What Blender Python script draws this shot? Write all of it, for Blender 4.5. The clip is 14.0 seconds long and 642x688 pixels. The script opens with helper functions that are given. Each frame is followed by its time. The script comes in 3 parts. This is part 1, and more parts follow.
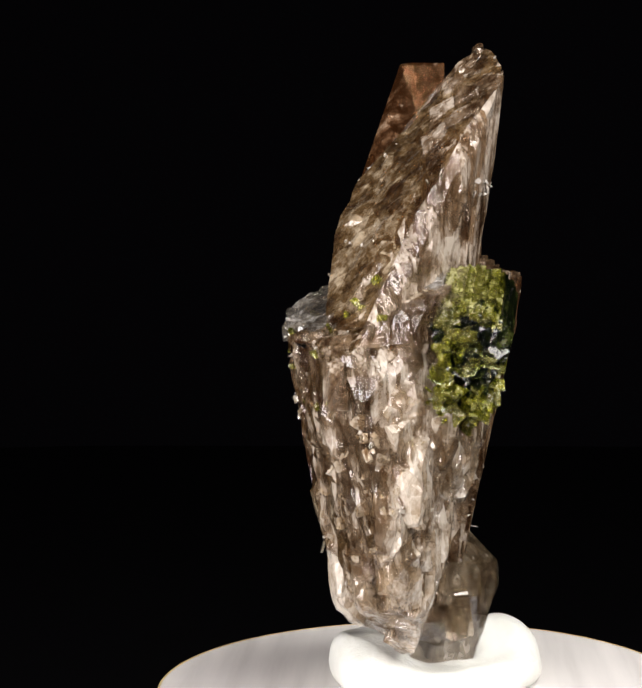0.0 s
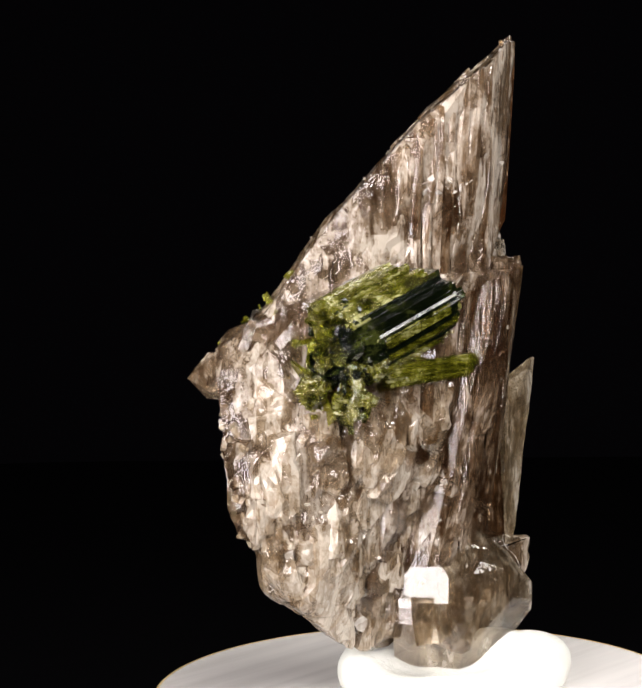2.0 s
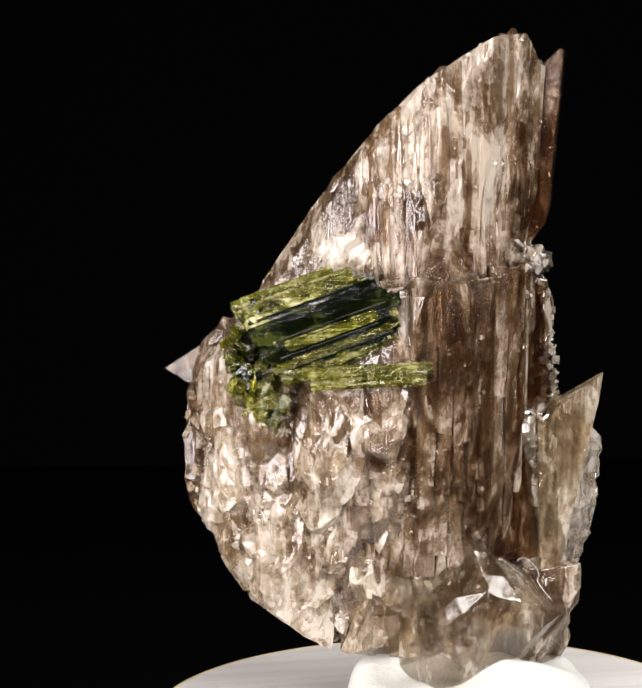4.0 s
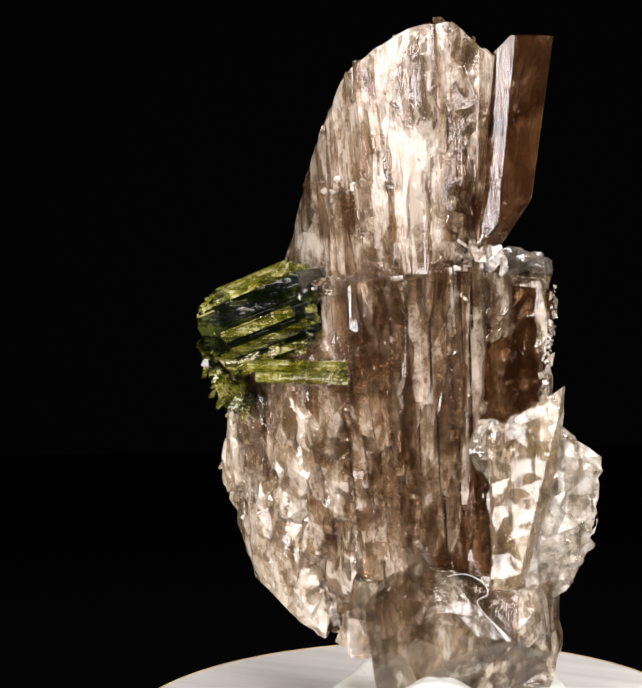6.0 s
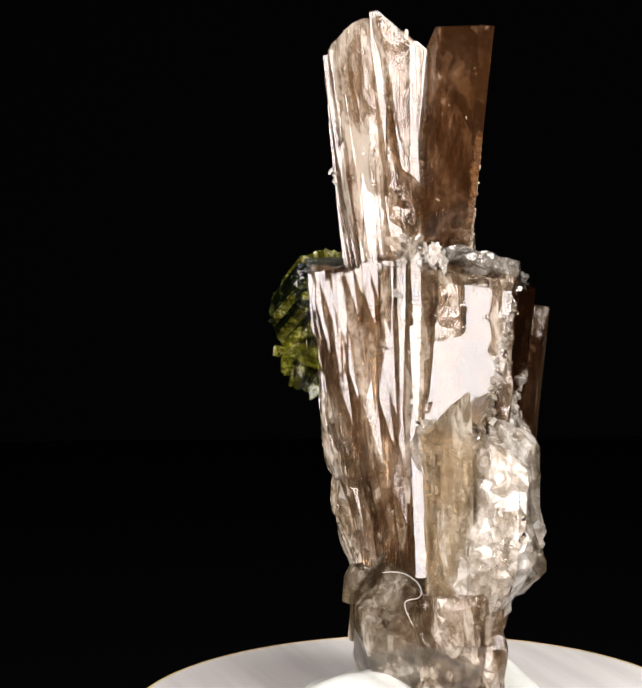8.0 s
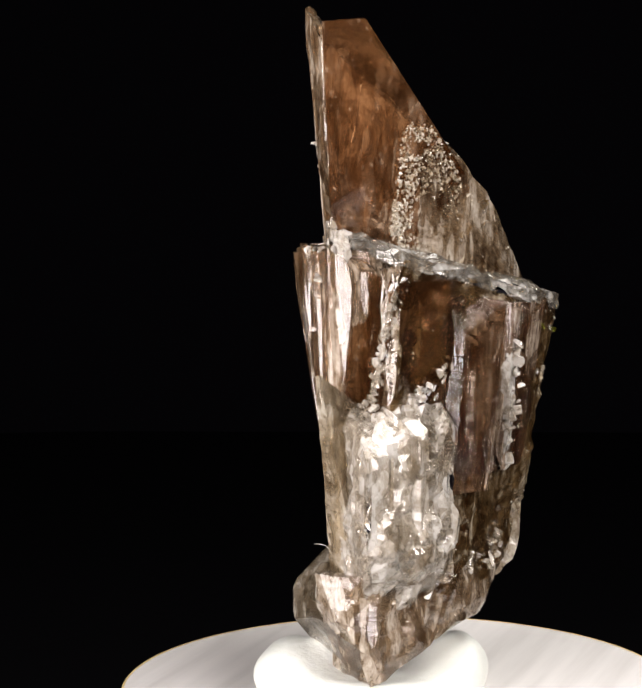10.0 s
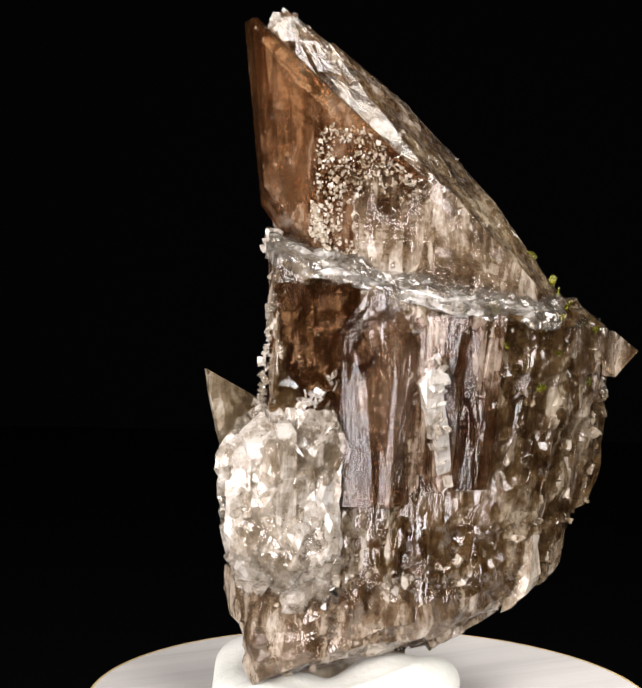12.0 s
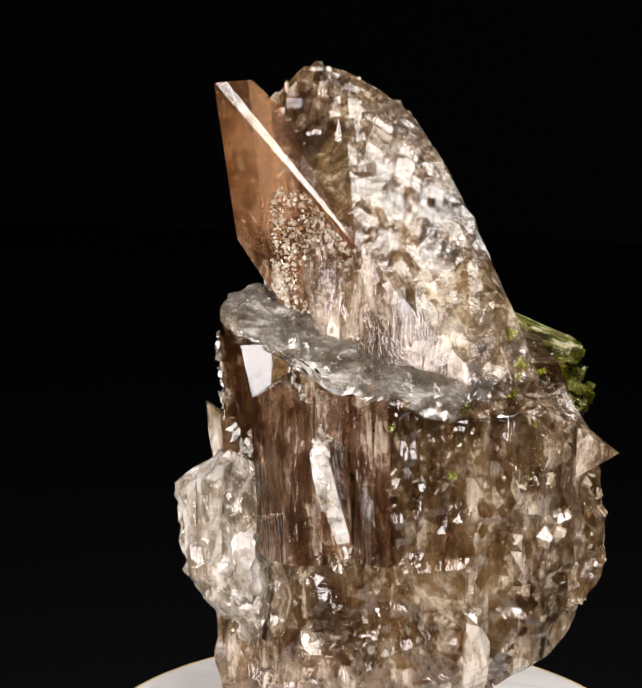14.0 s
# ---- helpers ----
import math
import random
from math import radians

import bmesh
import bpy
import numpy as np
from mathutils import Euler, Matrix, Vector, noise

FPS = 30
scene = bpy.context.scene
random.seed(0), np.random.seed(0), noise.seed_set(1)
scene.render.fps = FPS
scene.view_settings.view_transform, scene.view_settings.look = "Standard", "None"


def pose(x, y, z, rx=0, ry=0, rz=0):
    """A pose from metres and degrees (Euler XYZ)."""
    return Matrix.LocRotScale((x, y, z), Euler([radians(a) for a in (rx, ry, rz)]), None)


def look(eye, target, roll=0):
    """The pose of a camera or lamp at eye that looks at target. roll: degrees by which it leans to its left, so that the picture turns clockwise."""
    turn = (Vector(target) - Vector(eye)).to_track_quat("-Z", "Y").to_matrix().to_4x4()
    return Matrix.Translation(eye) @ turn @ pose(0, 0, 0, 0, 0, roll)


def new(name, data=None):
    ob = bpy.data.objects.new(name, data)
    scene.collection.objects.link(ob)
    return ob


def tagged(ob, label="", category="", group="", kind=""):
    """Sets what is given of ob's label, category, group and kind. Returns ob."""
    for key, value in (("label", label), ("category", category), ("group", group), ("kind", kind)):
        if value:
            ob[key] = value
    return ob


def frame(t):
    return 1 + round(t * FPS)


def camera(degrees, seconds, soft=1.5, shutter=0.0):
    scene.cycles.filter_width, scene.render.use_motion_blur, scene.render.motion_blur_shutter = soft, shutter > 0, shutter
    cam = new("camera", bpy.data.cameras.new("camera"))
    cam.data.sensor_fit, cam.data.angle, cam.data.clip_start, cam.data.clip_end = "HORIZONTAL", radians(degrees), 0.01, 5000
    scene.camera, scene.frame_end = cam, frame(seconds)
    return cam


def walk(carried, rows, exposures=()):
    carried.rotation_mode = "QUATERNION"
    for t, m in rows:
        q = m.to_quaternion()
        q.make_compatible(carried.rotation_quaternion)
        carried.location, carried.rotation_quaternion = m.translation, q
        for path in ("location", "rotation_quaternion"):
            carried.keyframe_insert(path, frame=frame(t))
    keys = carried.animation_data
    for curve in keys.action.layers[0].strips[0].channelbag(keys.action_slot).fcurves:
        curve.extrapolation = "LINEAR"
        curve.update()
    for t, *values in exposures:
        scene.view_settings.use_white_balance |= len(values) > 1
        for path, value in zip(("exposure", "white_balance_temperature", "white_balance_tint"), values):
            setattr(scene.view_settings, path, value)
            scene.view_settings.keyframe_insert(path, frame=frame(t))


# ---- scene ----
# Lengths of the specimen are in millimetres (MM); the turntable's axis is the world's z axis.
MM = 0.001
TURN = -19.826            # degrees a second, clockwise from above

# seconds, eye (m), yaw, pitch and roll (degrees)
PATH = [
    (0.0, 0.00057, -0.08018, 0.02260, 3.00, -5.52, -0.51),
    (0.5, 0.00032, -0.08009, 0.02252, 2.60, -5.44, -0.66),
    (1.0, 0.00038, -0.08017, 0.02237, 2.38, -5.34, -0.82),
    (1.5, 0.00062, -0.08016, 0.02230, 2.24, -5.31, -0.93),
    (2.0, 0.00046, -0.08024, 0.02194, 1.89, -5.11, -0.99),
    (2.5, -0.00002, -0.08091, 0.02185, 1.57, -5.01, -1.03),
    (3.0, -0.00009, -0.08089, 0.02146, 1.46, -4.70, -1.02),
    (3.2, -0.00010, -0.08066, 0.02137, 1.47, -4.66, -0.97),
    (5.3, 0.00086, -0.07887, 0.02289, 1.71, -5.73, -1.57),
    (5.5, 0.00093, -0.07887, 0.02274, 1.76, -5.68, -1.56),
    (6.0, 0.00114, -0.07904, 0.02221, 1.98, -5.41, -1.45),
    (6.5, 0.00096, -0.07915, 0.02189, 2.05, -5.20, -1.38),
    (7.0, 0.00074, -0.07936, 0.02210, 2.24, -5.38, -1.28),
    (7.5, -0.00005, -0.07918, 0.02211, 2.06, -5.57, -1.05),
    (8.0, -0.00094, -0.07952, 0.02234, 1.66, -5.74, -0.88),
    (8.2, -0.00108, -0.07924, 0.02224, 1.63, -5.86, -0.78),
    (10.3, -0.00067, -0.08101, 0.02210, 2.75, -5.92, -0.39),
    (10.5, -0.00095, -0.08098, 0.02204, 2.73, -5.81, -0.31),
    (11.0, -0.00144, -0.08095, 0.02203, 2.68, -5.65, -0.21),
    (11.5, -0.00164, -0.08053, 0.02211, 2.76, -5.61, 0.09),
    (12.0, -0.00075, -0.07772, 0.02210, 2.80, -5.88, 1.08),
    (12.5, 0.00482, -0.07578, 0.02714, 2.80, -6.13, 0.94),
    (12.7, 0.00901, -0.07537, 0.03056, 4.69, -6.27, 0.38),
    (12.8, 0.00902, -0.07506, 0.03100, 5.80, -6.92, 0.30),
    (13.0, 0.00832, -0.07391, 0.03106, 7.07, -8.35, 0.56),
    (13.5, 0.00900, -0.07355, 0.03147, 9.69, -11.12, 0.60),
    (14.0, 0.00945, -0.07357, 0.03272, 10.43, -12.13, 0.53),
]


def aim(x, y, z, yaw, pitch, roll):
    yaw, pitch = radians(yaw), radians(pitch)
    ahead = Vector((-math.sin(yaw) * math.cos(pitch), math.cos(yaw) * math.cos(pitch), math.sin(pitch)))
    eye = Vector((x, y, z))
    return look(eye, eye + ahead, roll)


cam = camera(18.768, 14.0, soft=1.9)
walk(cam, [(t, aim(*row)) for t, *row in PATH])

# ---- light: a black room, two lamp panels beside the camera ----
world = bpy.data.worlds.new("black_room")
world.use_nodes = True
world.node_tree.nodes["Background"].inputs[0].default_value = (0.010, 0.008, 0.014, 1)
world.node_tree.nodes["Background"].inputs[1].default_value = 0.03
scene.world = world
scene.view_settings.exposure = 0.0


def lamp(name, eye, target, w, h, power, colour):
    data = bpy.data.lights.new(name, "AREA")
    data.shape, data.size, data.size_y, data.energy, data.color = "RECTANGLE", w, h, power, colour
    ob = new(name, data)
    ob.matrix_world = look(eye, target)
    return ob


lamp("lamp_panel", (-0.080, -0.114, 0.036), (0, 0, 0.014), 0.096, 0.116, 0.47, (1.0, 0.94, 0.93))
lamp("lamp_panel", (0.076, -0.104, 0.072), (0, 0, 0.014), 0.064, 0.064, 0.25, (1.0, 0.95, 0.94))
lamp("lamp_panel", (0.050, 0.0, 0.125), (0, 0, 0.014), 0.06, 0.05, 0.12, (1.0, 0.96, 0.91))


# ---- materials ----
def graph(name):
    m = bpy.data.materials.new(name)
    m.use_nodes = True
    t = m.node_tree
    return m, t, t.nodes["Principled BSDF"]


def ramp(t, source, stops):
    n = t.nodes.new("ShaderNodeValToRGB")
    while len(n.color_ramp.elements) < len(stops):
        n.color_ramp.elements.new(0.5)
    for e, (at, colour) in zip(n.color_ramp.elements, stops):
        e.position = at
        e.color = (*colour, 1) if len(colour) == 3 else colour
    t.links.new(source, n.inputs[0])
    return n.outputs[0]


def place(t, stretch):
    """Object coordinates in millimetres, squeezed along each axis."""
    c = t.nodes.new("ShaderNodeTexCoord")
    m = t.nodes.new("ShaderNodeMapping")
    m.inputs["Scale"].default_value = [1000 * s for s in stretch]
    t.links.new(c.outputs["Object"], m.inputs[0])
    return m.outputs[0]


def noise_of(t, stretch, scale, detail=4, rough=0.55, distort=0.0):
    n = t.nodes.new("ShaderNodeTexNoise")
    n.inputs["Scale"].default_value, n.inputs["Detail"].default_value = scale, detail
    n.inputs["Roughness"].default_value, n.inputs["Distortion"].default_value = rough, distort
    t.links.new(place(t, stretch), n.inputs["Vector"])
    return n.outputs["Fac"]


def mix(t, fac, a, b, blend="MIX"):
    n = t.nodes.new("ShaderNodeMix")
    n.data_type, n.blend_type = "RGBA", blend
    for socket, value in ((n.inputs[0], fac), (n.inputs[6], a), (n.inputs[7], b)):
        if hasattr(value, "is_linked"):
            t.links.new(value, socket)
        else:
            socket.default_value = value if isinstance(value, float) else (*value, 1)
    return n.outputs[2]


def maths(t, op, a, b=0.0, clamp=False):
    n = t.nodes.new("ShaderNodeMath")
    n.operation, n.use_clamp = op, clamp
    for socket, value in ((n.inputs[0], a), (n.inputs[1], b)):
        if hasattr(value, "is_linked"):
            t.links.new(value, socket)
        else:
            socket.default_value = value
    return n.outputs[0]


def bump(t, b, height, strength, distance):
    n = t.nodes.new("ShaderNodeBump")
    n.inputs["Strength"].default_value, n.inputs["Distance"].default_value = strength, distance
    t.links.new(height, n.inputs["Height"])
    t.links.new(n.outputs[0], b.inputs["Normal"])


def shader(t, kind, **values):
    n = t.nodes.new(kind)
    for key, value in values.items():
        socket = n.inputs[key]
        if hasattr(value, "is_linked"):
            t.links.new(value, socket)
        else:
            socket.default_value = value
    return n.outputs[0]


def blend(t, fac, a, b):
    n = t.nodes.new("ShaderNodeMixShader")
    if hasattr(fac, "is_linked"):
        t.links.new(fac, n.inputs[0])
    else:
        n.inputs[0].default_value = fac
    t.links.new(a, n.inputs[1])
    t.links.new(b, n.inputs[2])
    return n.outputs[0]


def facet_cells(t, stretch, scale):
    """A random colour for each of the flat cells into which a crystal face is stepped."""
    n = t.nodes.new("ShaderNodeTexVoronoi")
    n.distance = "CHEBYCHEV"
    n.inputs["Scale"].default_value = scale
    t.links.new(place(t, stretch), n.inputs["Vector"])
    return n.outputs["Color"]


def vector(t, op, a, b, scale=None):
    n = t.nodes.new("ShaderNodeVectorMath")
    n.operation = op
    for socket, value in ((n.inputs[0], a), (n.inputs[1], b)):
        if hasattr(value, "is_linked"):
            t.links.new(value, socket)
        elif value is not None:
            socket.default_value = value
    if scale is not None:
        n.inputs["Scale"].default_value = scale
    return n.outputs[0]


def channel(t, source, k):
    n = t.nodes.new("ShaderNodeSeparateXYZ")
    t.links.new(source, n.inputs[0])
    return n.outputs[k]


def crystal(name, dark, mid, pale, cloud=0.5, clear=0.6, striae=(5, 5, 0.06), rough=0.05, relief=0.25, zone=0.0, tint=(0.86, 0.74, 0.62),
            cells=(1.3, 1.3, 0.35), tilt=0.11, bent=0.2, prism=(), near=0.72, share_from=0.7):
    """Stepped, striated translucent crystal: clear tinted body, cloudy veils, sharp pale flaws and fine lines along its length.
    clear: how much light passes its clear parts; zone: how much cloudier the growth zone above 21 mm is;
    cells, tilt: size and slant of the small growth steps on its faces; bent: how much of the passing light is refracted;
    prism: the directions of the prism faces that bound its fine striae;
    near, share_from: how close to them a face must lie, and how few of its patches are striated so."""
    m, t, b = graph(name)
    veil = noise_of(t, (1, 1, 0.6), 0.5, 8, 0.66, 0.8)
    lines = noise_of(t, striae, 1.3, 3, 0.6)
    grain = noise_of(t, (1, 1, 1), 4.0, 6, 0.72)
    flaw = noise_of(t, (1, 1, 0.7), 1.1, 9, 0.74, 0.3)
    coarse = facet_cells(t, cells, 1.0)
    fine = facet_cells(t, [c * 3.1 for c in cells], 1.0)
    info = t.nodes.new("ShaderNodeObjectInfo")
    tone = maths(t, "MULTIPLY", maths(t, "SUBTRACT", veil, 0.5), 1.9)
    for source, gain in ((lines, 0.30), (info.outputs["Random"], 0.22), (grain, 0.5), (channel(t, coarse, 0), 0.34), (channel(t, fine, 1), 0.24)):
        tone = maths(t, "ADD", tone, maths(t, "MULTIPLY", maths(t, "SUBTRACT", source, 0.5), gain))
    if zone:
        split = t.nodes.new("ShaderNodeSeparateXYZ")
        t.links.new(place(t, (1, 1, 1)), split.inputs[0])
        edge = maths(t, "ADD", maths(t, "MULTIPLY", maths(t, "SUBTRACT", veil, 0.5), 6.0), maths(t, "SUBTRACT", split.outputs[2], 21.2))
        tone = maths(t, "ADD", tone, maths(t, "MULTIPLY", maths(t, "MULTIPLY", edge, 1.5, True), zone))
    tone = maths(t, "ADD", tone, cloud, True)
    fleck = noise_of(t, (1, 1, 0.6), 3.2, 6, 0.7, 0.2)
    white = ramp(t, flaw, ((0.62, (0, 0, 0)), (0.70, (0.7, 0.7, 0.7))))
    white = mix(t, ramp(t, fleck, ((0.655, (0, 0, 0)), (0.69, (1, 1, 1)))), white, (0.9, 0.9, 0.9))
    colour = mix(t, white, ramp(t, tone, ((0.12, dark), (0.45, mid), (0.82, pale))), pale)
    solidity = ramp(t, tone, ((0.25, (1 - clear,) * 3), (0.75, (1 - clear * 0.45,) * 3)))
    solidity = mix(t, white, solidity, (0.9, 0.9, 0.9))
    # the small flat steps of the faces, each slanted its own way, and the fine lines on them
    shape = t.nodes.new("ShaderNodeTexCoord").outputs["Normal"]
    for source, gain in ((coarse, tilt), (fine, tilt * 0.6)):
        shape = vector(t, "ADD", shape, vector(t, "SCALE", vector(t, "SUBTRACT", source, (0.5, 0.5, 0.5)), None, gain))
    stripe = noise_of(t, [k * 1.3 for k in striae], 1.3, 3, 0.6)
    patch = channel(t, coarse, 2)
    for k, direction in enumerate(prism):
        cosine = t.nodes.new("ShaderNodeVectorMath")
        cosine.operation = "DOT_PRODUCT"
        t.links.new(shape, cosine.inputs[0])
        cosine.inputs[1].default_value = Vector(direction).normalized()
        share = maths(t, "MULTIPLY", maths(t, "GREATER_THAN", cosine.outputs["Value"], near), maths(t, "GREATER_THAN", stripe, 0.50) if k == 0 else maths(t, "LESS_THAN", stripe, 0.47))
        share = maths(t, "MULTIPLY", share, maths(t, "GREATER_THAN", patch, share_from))
        pull = t.nodes.new("ShaderNodeVectorMath")
        pull.operation = "SCALE"
        pull.inputs[0].default_value = Vector(direction).normalized() * 4
        t.links.new(share, pull.inputs["Scale"])
        shape = vector(t, "ADD", shape, pull.outputs[0])
    turned = t.nodes.new("ShaderNodeVectorTransform")
    turned.vector_type, turned.convert_from, turned.convert_to = "NORMAL", "OBJECT", "WORLD"
    t.links.new(shape, turned.inputs[0])
    shape = vector(t, "NORMALIZE", turned.outputs[0], None)
    terrace = ramp(t, noise_of(t, tuple(2.2 * k for k in striae), 1.3, 2, 0.5), ((0.40, (0, 0, 0)), (0.47, (0.5, 0.5, 0.5)), (0.55, (0.4, 0.4, 0.4)), (0.60, (1, 1, 1))))
    height = maths(t, "ADD", maths(t, "ADD", lines, maths(t, "MULTIPLY", terrace, 0.3)), maths(t, "MULTIPLY", maths(t, "MULTIPLY", grain, flaw), 0.5))
    relieved = t.nodes.new("ShaderNodeBump")
    relieved.inputs["Strength"].default_value, relieved.inputs["Distance"].default_value = relief, 0.00015
    t.links.new(height, relieved.inputs["Height"])
    t.links.new(shape, relieved.inputs["Normal"])
    normal = relieved.outputs[0]
    cloudy = blend(t, 0.35, shader(t, "ShaderNodeBsdfDiffuse", Color=colour, Normal=normal), shader(t, "ShaderNodeBsdfTranslucent", Color=colour, Normal=normal))
    through_light = blend(t, bent, shader(t, "ShaderNodeBsdfTransparent", Color=(*tint, 1)), shader(t, "ShaderNodeBsdfRefraction", Color=(*tint, 1), Roughness=0.08, IOR=1.35, Normal=normal))
    inner = blend(t, solidity, through_light, cloudy)
    gloss = shader(t, "ShaderNodeBsdfAnisotropic", Color=(1, 1, 1, 1), Roughness=ramp(t, grain, ((0.38, (rough * 0.6,) * 3), (0.72, (rough * 2.4,) * 3))), Normal=normal)
    edge_gloss = shader(t, "ShaderNodeFresnel", IOR=1.68, Normal=normal)
    out = t.nodes["Material Output"]
    t.links.new(blend(t, edge_gloss, inner, gloss), out.inputs["Surface"])
    t.nodes.remove(b)
    return m


FRONT_FACES = ((0.62, 0.78, 0.04), (0.53, -0.85, 0.04))
FAR_FACES = ((-0.40, 0.92, 0.06), (-0.74, 0.62, 0.24))
ROUND = (1.1, 1.1, 0.9)
BROWN = crystal("smoky_brown_crystal", (0.085, 0.040, 0.018), (0.33, 0.225, 0.135), (0.80, 0.70, 0.58), 0.42, 0.74, zone=0.14, tint=(0.86, 0.75, 0.62))
LATH = crystal("brown_lath_crystal", (0.085, 0.038, 0.016), (0.31, 0.205, 0.12), (0.80, 0.69, 0.57), 0.41, 0.76, striae=(5, 5, 0.03), rough=0.08, relief=0.14, zone=0.06, tint=(0.86, 0.74, 0.60), cells=(0.9, 0.9, 0.12), tilt=0.06, prism=FRONT_FACES)
STRIATED = crystal("dark_striated_crystal", (0.06, 0.024, 0.010), (0.19, 0.105, 0.055), (0.60, 0.48, 0.37), 0.32, 0.72, relief=0.30, tint=(0.82, 0.64, 0.48), cells=(2.2, 2.2, 0.12), tilt=0.12, prism=FAR_FACES, near=0.5, share_from=0.35)
FAR = crystal("clear_golden_brown_crystal", (0.055, 0.024, 0.008), (0.19, 0.115, 0.050), (0.66, 0.55, 0.40), 0.41, 0.78, (3.5, 3.5, 0.12), relief=0.16, tint=(0.84, 0.68, 0.48), cells=(0.7, 0.7, 0.4), tilt=0.09, prism=FAR_FACES, near=0.5, share_from=0.35)
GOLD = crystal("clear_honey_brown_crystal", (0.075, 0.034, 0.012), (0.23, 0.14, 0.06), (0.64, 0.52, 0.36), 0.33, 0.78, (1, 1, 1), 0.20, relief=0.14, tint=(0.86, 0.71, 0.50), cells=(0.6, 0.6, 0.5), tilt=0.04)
HONEY = crystal("pale_honey_crystal", (0.22, 0.135, 0.06), (0.48, 0.37, 0.24), (0.80, 0.72, 0.60), 0.42, 0.78, (4, 4, 0.04), relief=0.12, tint=(0.93, 0.84, 0.68), tilt=0.05)
DARK = crystal("dark_brown_clear_crystal", (0.045, 0.018, 0.007), (0.12, 0.062, 0.028), (0.48, 0.38, 0.28), 0.22, 0.78, (1.2, 1.2, 0.35), relief=0.04, tint=(0.76, 0.58, 0.42), tilt=0.03)
RED = crystal("red_brown_crystal", (0.11, 0.042, 0.015), (0.27, 0.135, 0.065), (0.58, 0.43, 0.30), 0.34, 0.80, (1.2, 1.2, 0.25), relief=0.16, rough=0.06, tint=(0.90, 0.67, 0.48), tilt=0.03)
CLEAR = crystal("colourless_crystal", (0.34, 0.25, 0.15), (0.64, 0.55, 0.44), (0.90, 0.85, 0.79), 0.52, 0.74, (1, 1, 0.4), tint=(0.95, 0.92, 0.87), cells=ROUND, tilt=0.24)
SMOKY = crystal("grey_smoky_crystal", (0.15, 0.10, 0.055), (0.33, 0.26, 0.175), (0.62, 0.56, 0.48), 0.34, 0.84, (1, 1, 1), relief=0.08, tint=(0.90, 0.83, 0.73), tilt=0.05)
LEDGE = crystal("blue_grey_fracture", (0.15, 0.125, 0.10), (0.37, 0.34, 0.29), (0.78, 0.75, 0.71), 0.47, 0.74, (1.5, 0.4, 1), tint=(0.90, 0.84, 0.76), cells=(0.8, 0.5, 1.5), tilt=0.22)
CRUST = crystal("beige_granular_crust", (0.24, 0.145, 0.065), (0.56, 0.44, 0.30), (0.86, 0.78, 0.66), 0.56, 0.58, (1, 1, 1), 0.12, tint=(0.93, 0.86, 0.73), cells=(2, 2, 2))
CLEAN = crystal("clean_clear_crystal", (0.20, 0.14, 0.08), (0.40, 0.32, 0.22), (0.7, 0.62, 0.5), 0.36, 0.80, (1, 1, 1), 0.04, relief=0.01, tint=(0.92, 0.86, 0.76), tilt=0.0)
PLATE = crystal("beige_columnar_crystal", (0.20, 0.115, 0.052), (0.50, 0.38, 0.255), (0.88, 0.79, 0.67), 0.50, 0.66, (3, 3, 0.3), 0.10, relief=0.22, tint=(0.93, 0.85, 0.72), cells=(1.1, 1.1, 0.5), tilt=0.24)
EPIDOTE = crystal("black_green_epidote", (0.003, 0.005, 0.002), (0.007, 0.010, 0.003), (0.06, 0.07, 0.015), 0.30, 0.30, (5, 0.12, 5.01), 0.035, relief=0.2, tint=(0.22, 0.28, 0.05), cells=(3, 0.3, 3), tilt=0.2, bent=0.0)
PISTACHIO = crystal("yellow_green_epidote", (0.040, 0.044, 0.003), (0.26, 0.25, 0.022), (0.66, 0.64, 0.30), 0.40, 0.70, (5, 0.12, 5.01), 0.06, relief=0.35, tint=(0.78, 0.78, 0.20), cells=(3, 0.3, 3), tilt=0.2, bent=0.2)


def putty():
    m, t, b = graph("white_putty")
    fine, broad = noise_of(t, (1, 1, 1), 3.0, 5), noise_of(t, (1, 1, 1), 0.35, 3)
    t.links.new(ramp(t, broad, ((0.3, (0.62, 0.63, 0.58)), (0.7, (0.74, 0.74, 0.70)))), b.inputs["Base Color"])
    b.inputs["Roughness"].default_value = 0.55
    b.inputs["Subsurface Weight"].default_value = 0.15
    b.inputs["Subsurface Radius"].default_value = (0.0006, 0.0006, 0.0005)
    bump(t, b, maths(t, "ADD", fine, broad), 0.25, 0.0002)
    return m


def disc_paint():
    m, t, b = graph("pale_streaked_disc")
    streak = noise_of(t, (0.9, 0.05, 1), 1.0, 4)
    fine = noise_of(t, (1, 1, 1), 6.0, 3)
    colour = ramp(t, streak, ((0.30, (0.56, 0.535, 0.515)), (0.52, (0.66, 0.635, 0.615)), (0.75, (0.72, 0.69, 0.665))))
    t.links.new(colour, b.inputs["Base Color"])
    b.inputs["Roughness"].default_value = 0.5
    bump(t, b, fine, 0.1, 0.0001)
    return m


def plain(name, colour, rough):
    m, t, b = graph(name)
    n = noise_of(t, (1, 1, 1), 0.8, 5)
    t.links.new(ramp(t, n, ((0.3, [c * 0.8 for c in colour]), (0.7, [min(1, c * 1.15) for c in colour]))), b.inputs["Base Color"])
    b.inputs["Roughness"].default_value = rough
    return m


